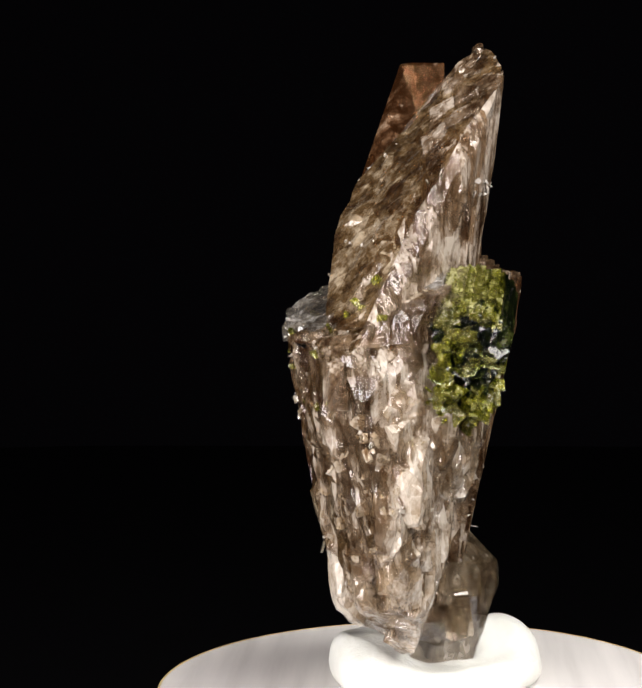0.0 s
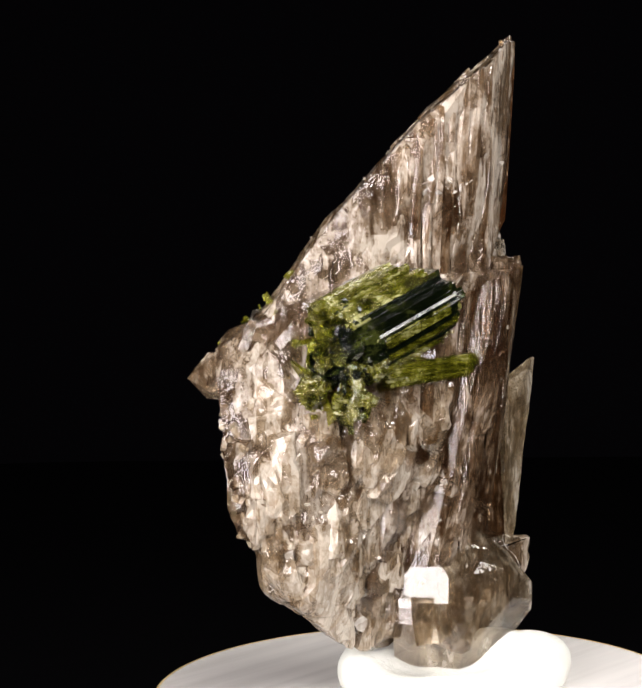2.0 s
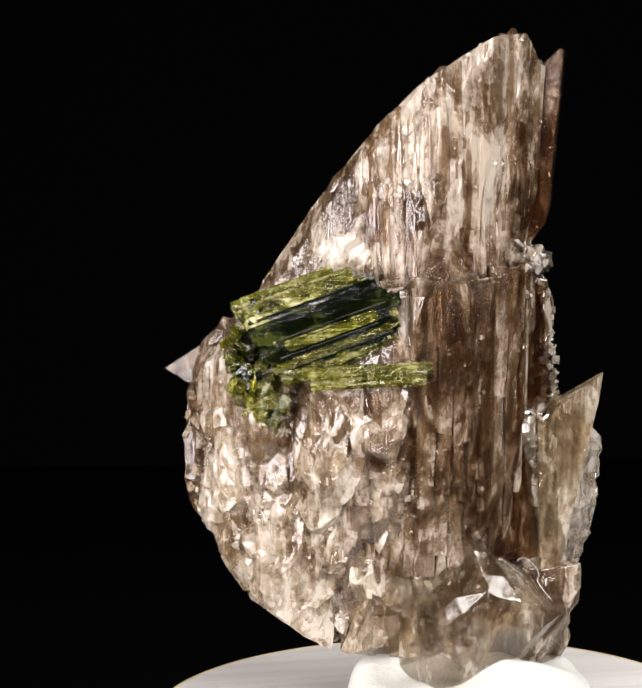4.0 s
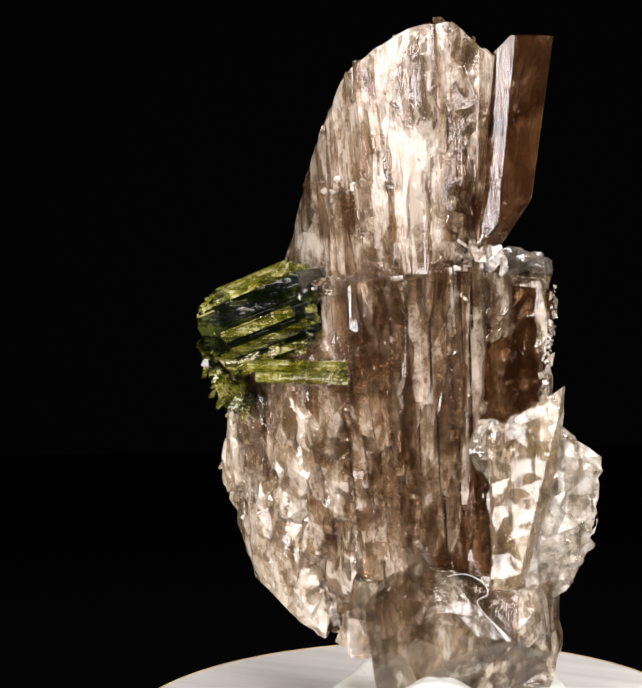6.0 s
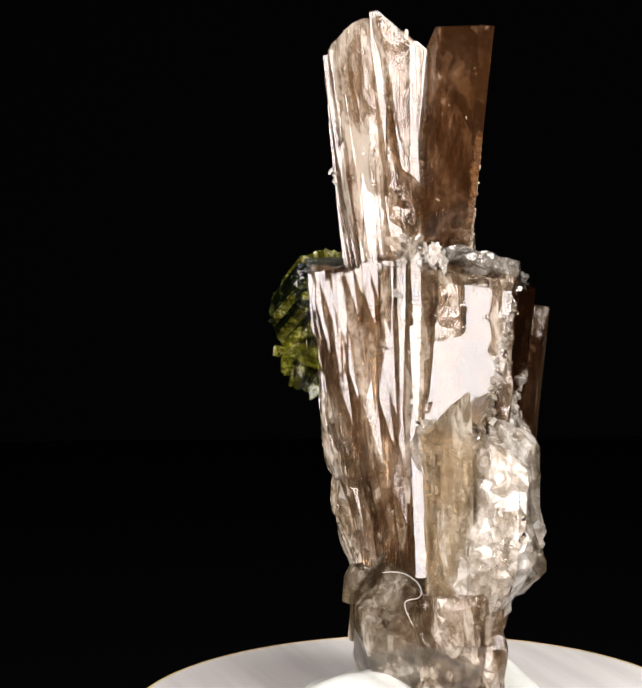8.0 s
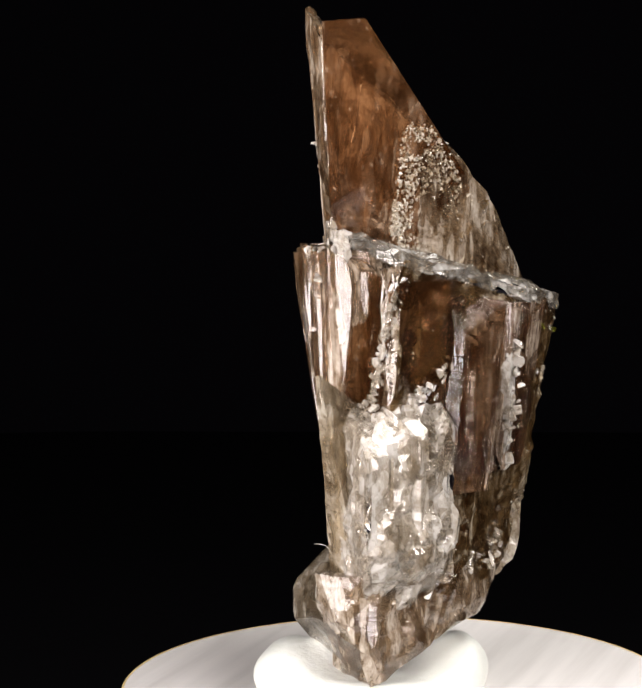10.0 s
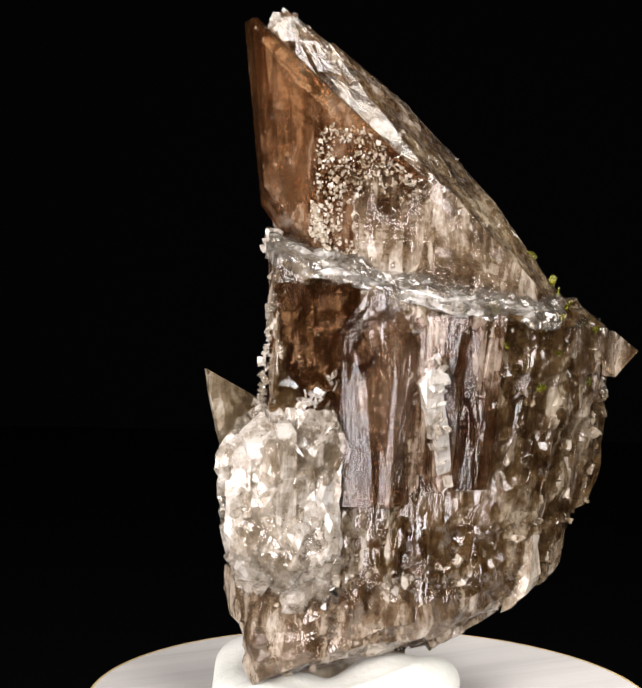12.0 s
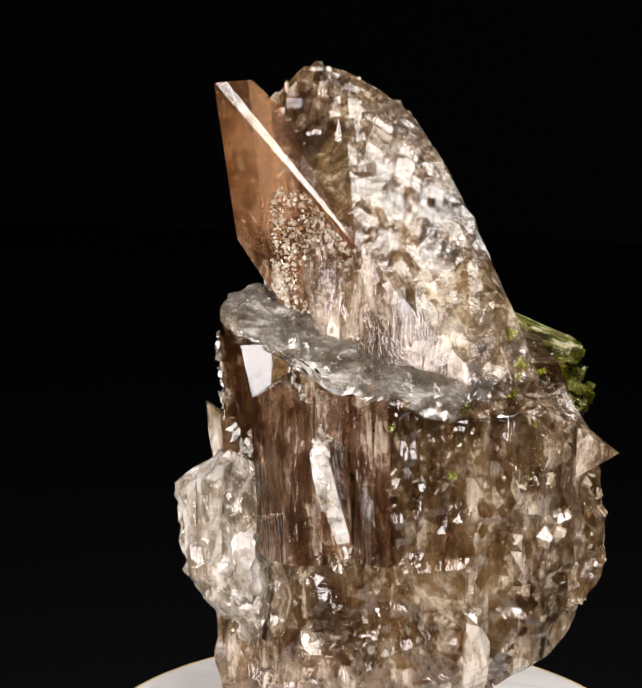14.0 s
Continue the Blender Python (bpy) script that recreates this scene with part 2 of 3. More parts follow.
PUTTY, DISC = putty(), disc_paint()
BRASS = plain("warm_disc_rim", (0.62, 0.47, 0.22), 0.45)
CLOTH = plain("black_cloth", (0.034, 0.030, 0.042), 1.0)
FIBRE = plain("white_fibre", (0.8, 0.76, 0.7), 0.6)


# ---- solids from planes ----
def clip(faces, n, d):
    """The part of a convex solid with n . p <= d."""
    out, cut = [], []
    for loop in faces:
        kept = []
        for a, b in zip(loop, loop[1:] + loop[:1]):
            da, db = n.dot(a) - d, n.dot(b) - d
            if da <= 0:
                kept.append(a)
            if (da < 0 < db) or (db < 0 < da):
                p = a.lerp(b, da / (da - db))
                kept.append(p)
                cut.append(p)
        if len(kept) > 2:
            out.append(kept)
    if len(cut) > 2:
        mid = sum(cut, Vector()) / len(cut)
        u = n.orthogonal().normalized()
        v = n.cross(u).normalized()
        cut.sort(key=lambda p: math.atan2((p - mid).dot(v), (p - mid).dot(u)))
        ring = [p for p, q in zip(cut, cut[1:] + cut[:1]) if (p - q).length > 1e-5]
        if len(ring) > 2:
            out.append(ring)
    return out


def box(x0, x1, y0, y1, z0, z1, move=None):
    c = [Vector((x, y, z)) for z in (z0, z1) for y in (y0, y1) for x in (x0, x1)]
    c = [move(p) for p in c] if move else c
    return [[c[i] for i in f] for f in ((0, 2, 3, 1), (4, 5, 7, 6), (0, 1, 5, 4), (2, 6, 7, 3), (0, 4, 6, 2), (1, 3, 7, 5))]


def outward(faces):
    """The faces of a convex solid, all turned outwards."""
    mid = sum((p for f in faces for p in f), Vector()) / max(1, sum(len(f) for f in faces))
    turned = []
    for f in faces:
        n = sum(((b - f[0]).cross(c - f[0]) for b, c in zip(f[1:], f[2:])), Vector())
        turned.append(f if n.dot(sum(f, Vector()) / len(f) - mid) > 0 else f[::-1])
    return turned


def plane(nx, ny, nz, px, py, pz):
    """A bounding plane: its outward normal and a point on it."""
    n = Vector((nx, ny, nz)).normalized()
    return n, n.dot(Vector((px, py, pz)))


def solid(faces):
    """A bmesh, in metres, of a convex solid given in millimetres."""
    bm, seen = bmesh.new(), {}
    for loop in faces:
        vs = []
        for p in loop:
            key = (round(p.x, 3), round(p.y, 3), round(p.z, 3))
            if key not in seen:
                seen[key] = bm.verts.new(p * MM)
            if seen[key] not in vs:
                vs.append(seen[key])
        if len(vs) > 2 and not bm.faces.get(vs):
            bm.faces.new(vs)
    bmesh.ops.recalc_face_normals(bm, faces=bm.faces)
    return bm


def rugged(bm, edge, depth, scale, seed):
    """Breaks a solid's faces up into chipped, uneven ones."""
    bmesh.ops.triangulate(bm, faces=bm.faces)
    for _ in range(7):
        long = [e for e in bm.edges if e.calc_length() > edge * MM * 1.5]
        if not long:
            break
        bmesh.ops.subdivide_edges(bm, edges=long, cuts=1)
        bmesh.ops.triangulate(bm, faces=bm.faces)
    bm.normal_update()
    off = Vector((seed * 7.3, seed * 3.1, seed * 1.7))
    for v, n in [(v, v.normal.copy()) for v in bm.verts]:
        p = v.co / MM
        a = noise.noise(p * scale + off)
        b = noise.cell(Vector((p.x * scale * 2.2, p.y * scale * 2.2, p.z * scale)) + off) - 0.5
        v.co += n * MM * depth * (0.75 * a + 0.45 * b + 0.3 * noise.noise(p * scale * 4 + off))
    return bm


def part(name, bm, material, parent, label="", smooth=False):
    data = bpy.data.meshes.new(name)
    bm.normal_update()
    bm.to_mesh(data)
    bm.free()
    data.materials.append(material)
    if smooth:
        data.shade_smooth()
    ob = new(name, data)
    ob.parent = parent
    return tagged(ob, label) if label else ob


def refit(ob, material, where):
    """A second material on the faces of a part that lie where it says."""
    ob.data.materials.append(material)
    for p in ob.data.polygons:
        if where(p.center / MM, p.normal):
            p.material_index = 1


def body(x0, x1, y0, y1, z0, z1, planes, grow=0.0):
    faces = box(x0, x1, y0, y1, z0, z1)
    for n, d in planes:
        faces = clip(faces, n, d + grow)
    return faces


def blades(parent, material, bounds, planes, step, fan, jitter, rng, inside=None, label="", facets=()):
    """Cuts a body into upright laths whose ends and faces stand a little proud or back, as in a striated crystal.
    facets: directions of the parallel prism faces that bevel the edges of the laths, and how deep."""
    x0, x1, y0, y1, z0, z1 = bounds
    y = y0
    while y < y1:
        wy = rng.uniform(0.55, 1.5) * step[1]
        x = x0 - rng.uniform(0, 0.5) * step[0]
        while x < x1:
            wx = rng.uniform(0.6, 1.5) * step[0]
            cx, cy, zm = x + wx / 2, y + wy / 2, (z0 + z1) / 2
            if inside is None or inside(cx, cy):
                turn = rng.uniform(-0.12, 0.12)

                def move(p, cx=cx, cy=cy, turn=turn):
                    dx, dy = p.x - cx, p.y - cy
                    lean = (p.z - fan[2])
                    return Vector((cx + dx - turn * dy + fan[0] * (cx - fan[3]) * lean, cy + dy + turn * dx + fan[1] * (cy - fan[4]) * lean, p.z))
                # most laths are snapped across into pieces that sit slightly askew
                cuts = sorted(rng.uniform(z0 + 1, z1 - 1) for _ in range(rng.choice((0, 1, 1, 2, 3))))
                ends = [z0, *cuts, z1]
                jog = [d + rng.uniform(-jitter, jitter * 0.6) * (2.2 if n.z > 0.4 else 1.0) for n, d in planes]
                bevels = [(Vector(n).normalized(), rng.uniform(0.3, 1.0) * deep) for n, deep in facets]
                for low, high in zip(ends, ends[1:]):
                    sx, sy = rng.uniform(-0.06, 0.06), rng.uniform(-0.06, 0.06)
                    faces = box(x + sx, x + sx + wx * 1.04, y + sy, y + sy + wy * 1.04, low - 0.05, high, move)
                    for (n, d), e in zip(planes, jog):
                        faces = clip(faces, n, e + rng.uniform(-0.05, 0.03))
                    for n, deep in bevels:
                        if faces:
                            reach = max(n.dot(p) for loop in faces for p in loop)
                            faces = clip(faces, n, reach - deep - rng.uniform(0, 0.05))
                    n = Vector((rng.uniform(-1, 1), rng.uniform(-1, 1), 1.6)).normalized()
                    if faces:
                        reach = max(n.dot(p) for loop in faces for p in loop)
                        faces = clip(faces, n, reach - rng.uniform(0.03, 0.14))
                    if len(faces) > 3:
                        part("lath", solid(faces), material, parent, label)
            x += wx
        y += wy


# ---- room ----
def room():
    bm = bmesh.new()
    bmesh.ops.create_grid(bm, x_segments=24, y_segments=24, size=1.6)
    for v in bm.verts:
        v.co.z = -0.20 + 0.004 * noise.noise(v.co * 9)
    ground = part("ground", bm, CLOTH, None)
    tagged(ground, "black cloth lying under the turntable", "cloth", kind="structure")
    bm = bmesh.new()
    bmesh.ops.create_grid(bm, x_segments=24, y_segments=24, size=1.6)
    for v in bm.verts:
        v.co = Vector((v.co.x, 1.4 + 0.01 * noise.noise(v.co * 7), v.co.y + 1.3))
    back = part("backdrop", bm, CLOTH, None)
    tagged(back, "plain black backdrop hanging behind the turntable", "backdrop", kind="structure")


# ---- turntable ----
def turntable():
    base = new("turntable")
    tagged(base, "pale round turntable disc with a thin warm rim", "turntable")
    bm = bmesh.new()
    bmesh.ops.create_cone(bm, cap_ends=True, segments=128, radius1=11.42 * MM, radius2=11.42 * MM, depth=2.4 * MM)
    bmesh.ops.translate(bm, verts=bm.verts, vec=(0.55 * MM, 2.25 * MM, -1.45 * MM))
    part("disc", bm, DISC, base)
    bm = bmesh.new()
    rings = []
    for r, z in ((11.43, -0.235), (11.50, -0.235), (11.50, -2.5), (11.43, -2.5)):
        rings.append([bm.verts.new(((0.55 + r * math.cos(k * math.tau / 128)) * MM, (2.25 + r * math.sin(k * math.tau / 128)) * MM, z * MM)) for k in range(128)])
    for a, b in zip(rings, rings[1:] + rings[:1]):
        for k in range(128):
            bm.faces.new((a[k], a[(k + 1) % 128], b[(k + 1) % 128], b[k]))
    bmesh.ops.recalc_face_normals(bm, faces=bm.faces)
    part("rim", bm, BRASS, base, "thin warm yellowish rim")
    bm = bmesh.new()
    bmesh.ops.create_cone(bm, cap_ends=True, segments=48, radius1=7 * MM, radius2=3 * MM, depth=196 * MM)
    bmesh.ops.translate(bm, verts=bm.verts, vec=(0.55 * MM, 2.25 * MM, -100.8 * MM))
    part("pedestal", bm, CLOTH, base, "black pedestal")
    return base


def putty_blob():
    """A pressed ring of putty round the foot of the specimen."""
    bm = bmesh.new()
    n, m = 96, 40
    rows = []
    for i in range(n):
        a = i * math.tau / n
        a = a - math.tau if a > 5.5 else a
        c, s = math.cos(a), math.sin(a)
        high = 0.95 + 1.00 * math.exp(-((a - 0.45) / 0.60) ** 2) + 0.85 * math.exp(-((a - 3.65) / 0.75) ** 2) + 0.35 * math.exp(-((a - 2.0) / 0.5) ** 2) + 0.08 * math.sin(5 * a)
        thick = 1.5 + 0.25 * math.cos(a - 0.5) + 0.25 * math.sin(3 * a + 1)
        row = []
        for j in range(m):
            b = j * math.tau / m
            q = 0.78 + 0.22 * abs(math.cos(b))
            r = (thick * q if math.cos(b) > 0 else 3.15) * math.cos(b)
            p = Vector((0.70 + (3.2 + r) * c, 3.8 + (3.6 + r) * s, max(-0.3, 0.45 * high + high * math.sin(b) * q)))
            p += Vector((c, s, 0.6)) * 0.28 * noise.noise(p * 0.45)
            p.z = max(-0.25, p.z - 0.25)
            row.append(bm.verts.new(p * MM))
        rows.append(row)
    for i in range(n):
        for j in range(m):
            a, b = rows[i], rows[(i + 1) % n]
            bm.faces.new((a[j], b[j], b[(j + 1) % m], a[(j + 1) % m]))
    bmesh.ops.recalc_face_normals(bm, faces=bm.faces)
    ob = part("putty", bm, PUTTY, None, smooth=True)
    return tagged(ob, "white putty pressed round the foot of the crystal", "putty")


# ---- mineral specimen ----
UPPER = [plane(-0.51, -0.86, 1.06, 1.9, -1.3, 22.5),
         plane(-1, -0.25, 0.87, 0.35, 5.0, 26.0),
         plane(0.33, -0.95, 0.55, 1.0, 0.55, 25.8),
         plane(0.2, -0.65, 0.75, 2, 1.5, 26.9),
         plane(0.93, -0.365, -0.10, 3.45, 1.8, 21.4),
         plane(0.94, 0.38, -0.09, 3.3, 4.2, 22),
         plane(-0.93, 0.37, 0.03, -1.75, 3.6, 21),
         plane(-0.9, -0.35, 0.25, -4.1, -1.5, 16),
         plane(-0.5, 0.87, -0.12, 1.75, 7.15, 25.5),
         plane(0.45, 0.9, -0.04, 1.5, 7.3, 24),
         plane(0.2, 0.6, -0.75, 1.7, 6.6, 18.4),
         plane(0, -0.12, 1, 3, 4.5, 27.35)]
LOWER = [plane(-0.55, -0.83, 0.95, -1.0, -4.9, 17.4),
         plane(0.33, -0.95, 0.45, -1.0, -5.7, 16.4),
         plane(1, -0.42, -0.16, 1.9, -3.7, 9),
         plane(0.95, 0.12, -0.20, 2.3, 2.0, 8),
         plane(-1, 0.16, -0.15, -4.75, -0.4, 12.8),
         plane(-0.72, -0.70, -0.05, -4.0, -5.58, 12),
         plane(-0.88, -0.47, -0.18, -5.2, -2.36, 13.5),
         plane(0.62, -0.78, 0.13, 0.1, -6.45, 11),
         plane(-0.85, 0.53, -0.05, -3.4, 4.6, 13),
         plane(-0.1, -0.84, -0.54, -1.3, -6.7, 7.4),
         plane(-0.3, -0.50, -0.82, -1.3, -4.6, 4.4),
         plane(-0.79, -0.62, -1.6, -0.6, -0.46, 2.3),
         plane(0.62, 0.78, -0.03, 1.4, 6.1, 11),
         plane(-0.1, 1, 0.02, -0.9, 8.0, 14),
         plane(-0.30, -0.12, 1, -2.5, 4, 17.1)]
FRONT = [plane(1, 0.02, -0.22, 3.85, 3, 12.8),
         plane(0.86, 0.50, -0.14, 3.3, 5.4, 15.5),
         plane(0.3, -0.95, 0.05, 3.6, 1.5, 14),
         plane(0.2, 1, -0.05, 2, 6.2, 15),
         plane(0.05, -0.25, 1, 3.5, 4.0, 17.75)]

# the outer edges of the broken masses: outward normals and their distances from the foot of the axis, in millimetres
UPPER_EDGES = [(-0.741, -0.015, 0.671, 16.06), (-0.990, -0.038, 0.137, 5.69), (0.986, -0.037, -0.165, -0.13), (0.992, -0.036, -0.117, 0.90),
               (-0.402, -0.479, 0.780, 17.57), (-0.456, -0.538, 0.709, 15.75), (-0.516, -0.615, 0.596, 13.64), (0.498, -0.825, 0.268, 7.83),
               (0.477, -0.791, 0.384, 10.27), (0.776, -0.630, 0.015, 2.65), (-0.578, -0.438, 0.689, 15.14), (-0.643, -0.482, 0.595, 13.40),
               (0.751, 0.659, -0.042, 5.09), (0.734, 0.645, -0.213, 1.20), (0.265, -0.894, 0.362, 9.97)]
LOWER_EDGES = [(-0.997, -0.072, -0.032, 4.55), (-0.983, -0.084, -0.163, 2.59), (-0.974, -0.091, -0.205, 2.19), (0.947, -0.073, -0.313, -0.59),
               (0.980, -0.056, -0.189, 0.85), (-0.812, -0.571, -0.118, 4.31), (-0.779, -0.577, -0.246, 3.16), (0.570, -0.766, -0.296, 2.55),
               (0.515, -0.532, -0.672, -0.38), (0.795, -0.605, -0.046, 3.74), (0.941, -0.329, -0.076, 2.26), (-0.808, -0.456, -0.373, 1.81),
               (-0.515, -0.121, -0.848, -1.31), (-0.437, -0.049, -0.898, -1.55), (-0.602, -0.656, -0.455, 1.92), (-0.524, -0.451, -0.722, -0.53),
               (0.038, -0.937, -0.346, 3.91), (-0.190, -0.590, -0.785, -0.76)]
FOOT_EDGES = [(0.727, 0.114, 0.677, 6.59), (0.999, -0.039, -0.000, 3.69), (0.951, -0.102, -0.291, 2.13), (0.539, 0.433, 0.723, 7.78),
              (0.900, 0.436, -0.006, 5.91), (0.732, 0.185, -0.656, 2.07), (0.276, 0.509, 0.815, 8.06), (0.525, 0.677, 0.515, 8.03),
              (0.721, 0.687, -0.089, 6.36), (0.704, 0.556, -0.442, 4.51), (0.505, 0.638, -0.582, 3.76), (0.710, -0.409, 0.574, 3.92),
              (0.935, -0.355, 0.014, 2.11)]
SIDE_EDGES = [(0.718, 0.669, -0.189, 4.97), (0.717, 0.662, -0.221, 4.57), (-0.355, 0.541, 0.762, 13.78), (-0.374, 0.925, -0.063, 9.24),
              (-0.257, 0.846, -0.468, 5.20), (-0.579, 0.459, 0.674, 12.56), (-0.476, 0.671, -0.569, 3.18), (-0.863, 0.363, 0.351, 8.78),
              (-0.892, 0.450, -0.046, 5.47), (-0.650, 0.465, -0.601, 1.46), (0.754, 0.656, 0.032, 6.32)]
HEEL_EDGES = [(0.724, 0.637, -0.264, 5.36), (-0.393, 0.918, -0.054, 7.89), (-0.343, 0.912, -0.225, 7.31), (-0.905, 0.426, -0.006, 4.24),
              (0.631, 0.681, -0.372, 4.97), (-0.523, -0.138, -0.841, -1.92), (0.418, 0.900, -0.125, 7.56)]


def bounds_of(rows):
    return [(Vector(r[:3]).normalized(), r[3]) for r in rows]


UPPER = bounds_of(UPPER_EDGES) + UPPER
LOWER = bounds_of(LOWER_EDGES) + LOWER

PRISM = (((0.62, 0.78, -0.03), 0.28), ((0.53, -0.85, -0.02), 0.22))


def plates(parent, source, count, keep, rng):
    """Fused columnar plates that break the surface of a part, upright and leaning a little."""
    mesh = source.data
    polys = [p for p in mesh.polygons if keep(p.center / MM, p.normal)]
    done = []
    for p in rng.sample(polys, len(polys)):
        c = p.center / MM
        if len(done) >= count or any((c - q).length < 0.85 for q in done):
            continue
        done.append(c)
        out = Vector((p.normal.x, p.normal.y, 0.25 * p.normal.z)).normalized()
        lean = 0.30 * min(1.0, max(-0.3, (c.y + 4.5) / 3)) + rng.gauss(0, 0.10)
        over = out.cross(Vector((0, 0, 1))).normalized()
        up = (Vector((0, 0, 1)) - over * lean).normalized()
        over = up.cross(out).normalized()
        w, h, d = rng.uniform(0.40, 0.85), rng.uniform(1.0, 2.0), rng.uniform(0.05, 0.30)
        faces = box(-w, w, -0.9, d, -h, h, lambda q: c + over * q.x + out * q.y + up * q.z)
        for k in range(9):
            n = (over * rng.uniform(-1, 1) + out * rng.uniform(0.2, 1.1) + up * rng.uniform(-1, 1)).normalized()
            reach = max(n.dot(q) for f in faces for q in f)
            faces = clip(faces, n, reach - rng.uniform(0.08, 0.34))
        for n, e in LOWER:
            faces = clip(faces, n, e + 0.22)
        if len(faces) < 5:
            continue
        part("plate", rugged(solid(faces), 0.35, 0.10, 1.3, len(done)), PLATE, parent, "beige translucent columnar plate")


def scatter(name, parent, source, count, size, material, rng, keep, label, grow=0.5):
    """Small angular chips and grains lying on the surface of a part, in one mesh."""
    mesh = source.data
    polys = list(mesh.polygons)
    weights, spots = [p.area for p in polys], []
    for _ in range(60):
        for p in rng.choices(polys, weights, k=count):
            i = rng.randrange(1, len(p.vertices) - 1)
            a, b, c = (mesh.vertices[p.vertices[k]].co for k in (0, i, i + 1))
            u, v = rng.random(), rng.random()
            u, v = (u, v) if u + v < 1 else (1 - u, 1 - v)
            spot = (a + (b - a) * u + (c - a) * v) / MM
            if keep(spot, p.normal):
                spots.append((spot, p.normal.copy()))
        if len(spots) >= count:
            break
    verts, faces = [], []
    for c, normal in spots[:count]:
        c = c + Vector([rng.uniform(-0.1, 0.1) for _ in range(3)])
        r = rng.uniform(*size) * rng.uniform(0.5, 1.0)
        turn = Euler([rng.uniform(0, 6.3) for _ in range(3)]).to_matrix()
        shape = Vector((1, rng.uniform(0.4, 1.0), rng.uniform(0.12, 0.7)))
        chip = box(-r * shape.x, r * shape.x, -r * shape.y, r * shape.y, -r * shape.z, r * shape.z)
        for _ in range(4):
            n = Vector([rng.gauss(0, 1) for _ in range(3)]).normalized()
            chip = clip(chip, n, r * rng.uniform(0.45, 0.9))
        for loop in outward(chip):
            start = len(verts)
            verts += [(c + normal * r * (grow - 0.3) + turn @ q) * MM for q in loop]
            faces.append(list(range(start, len(verts))))
    data = bpy.data.meshes.new(name)
    data.from_pydata([tuple(v) for v in verts], [], faces)
    data.materials.append(material)
    ob = new(name, data)
    ob.parent = parent
    return tagged(ob, label, kind="stuff")


def vein(name, parent, path, count, size, material, rng, label, wide=0.2):
    """A ragged seam of small crystals along a line."""
    verts, faces = [], []
    points = [Vector(p) for p in path]
    for _ in range(count):
        k = rng.randrange(len(points) - 1)
        c = points[k].lerp(points[k + 1], rng.random()) + Vector([rng.gauss(0, wide) for _ in range(3)])
        r = rng.uniform(*size)
        turn = Euler([rng.uniform(0, 6.3) for _ in range(3)]).to_matrix()
        chip = box(-r, r, -r * rng.uniform(0.4, 0.9), r * 0.7, -r * rng.uniform(0.05, 0.4), r * 0.15)
        for _ in range(5):
            n = Vector([rng.gauss(0, 1) for _ in range(3)]).normalized()
            chip = clip(chip, n, r * rng.uniform(0.4, 0.8))
        for loop in outward(chip):
            start = len(verts)
            verts += [tuple((c + turn @ q) * MM) for q in loop]
            faces.append(list(range(start, len(verts))))
    data = bpy.data.meshes.new(name)
    data.from_pydata(verts, [], faces)
    data.materials.append(material)
    ob = new(name, data)
    ob.parent = parent
    return tagged(ob, label, kind="stuff")


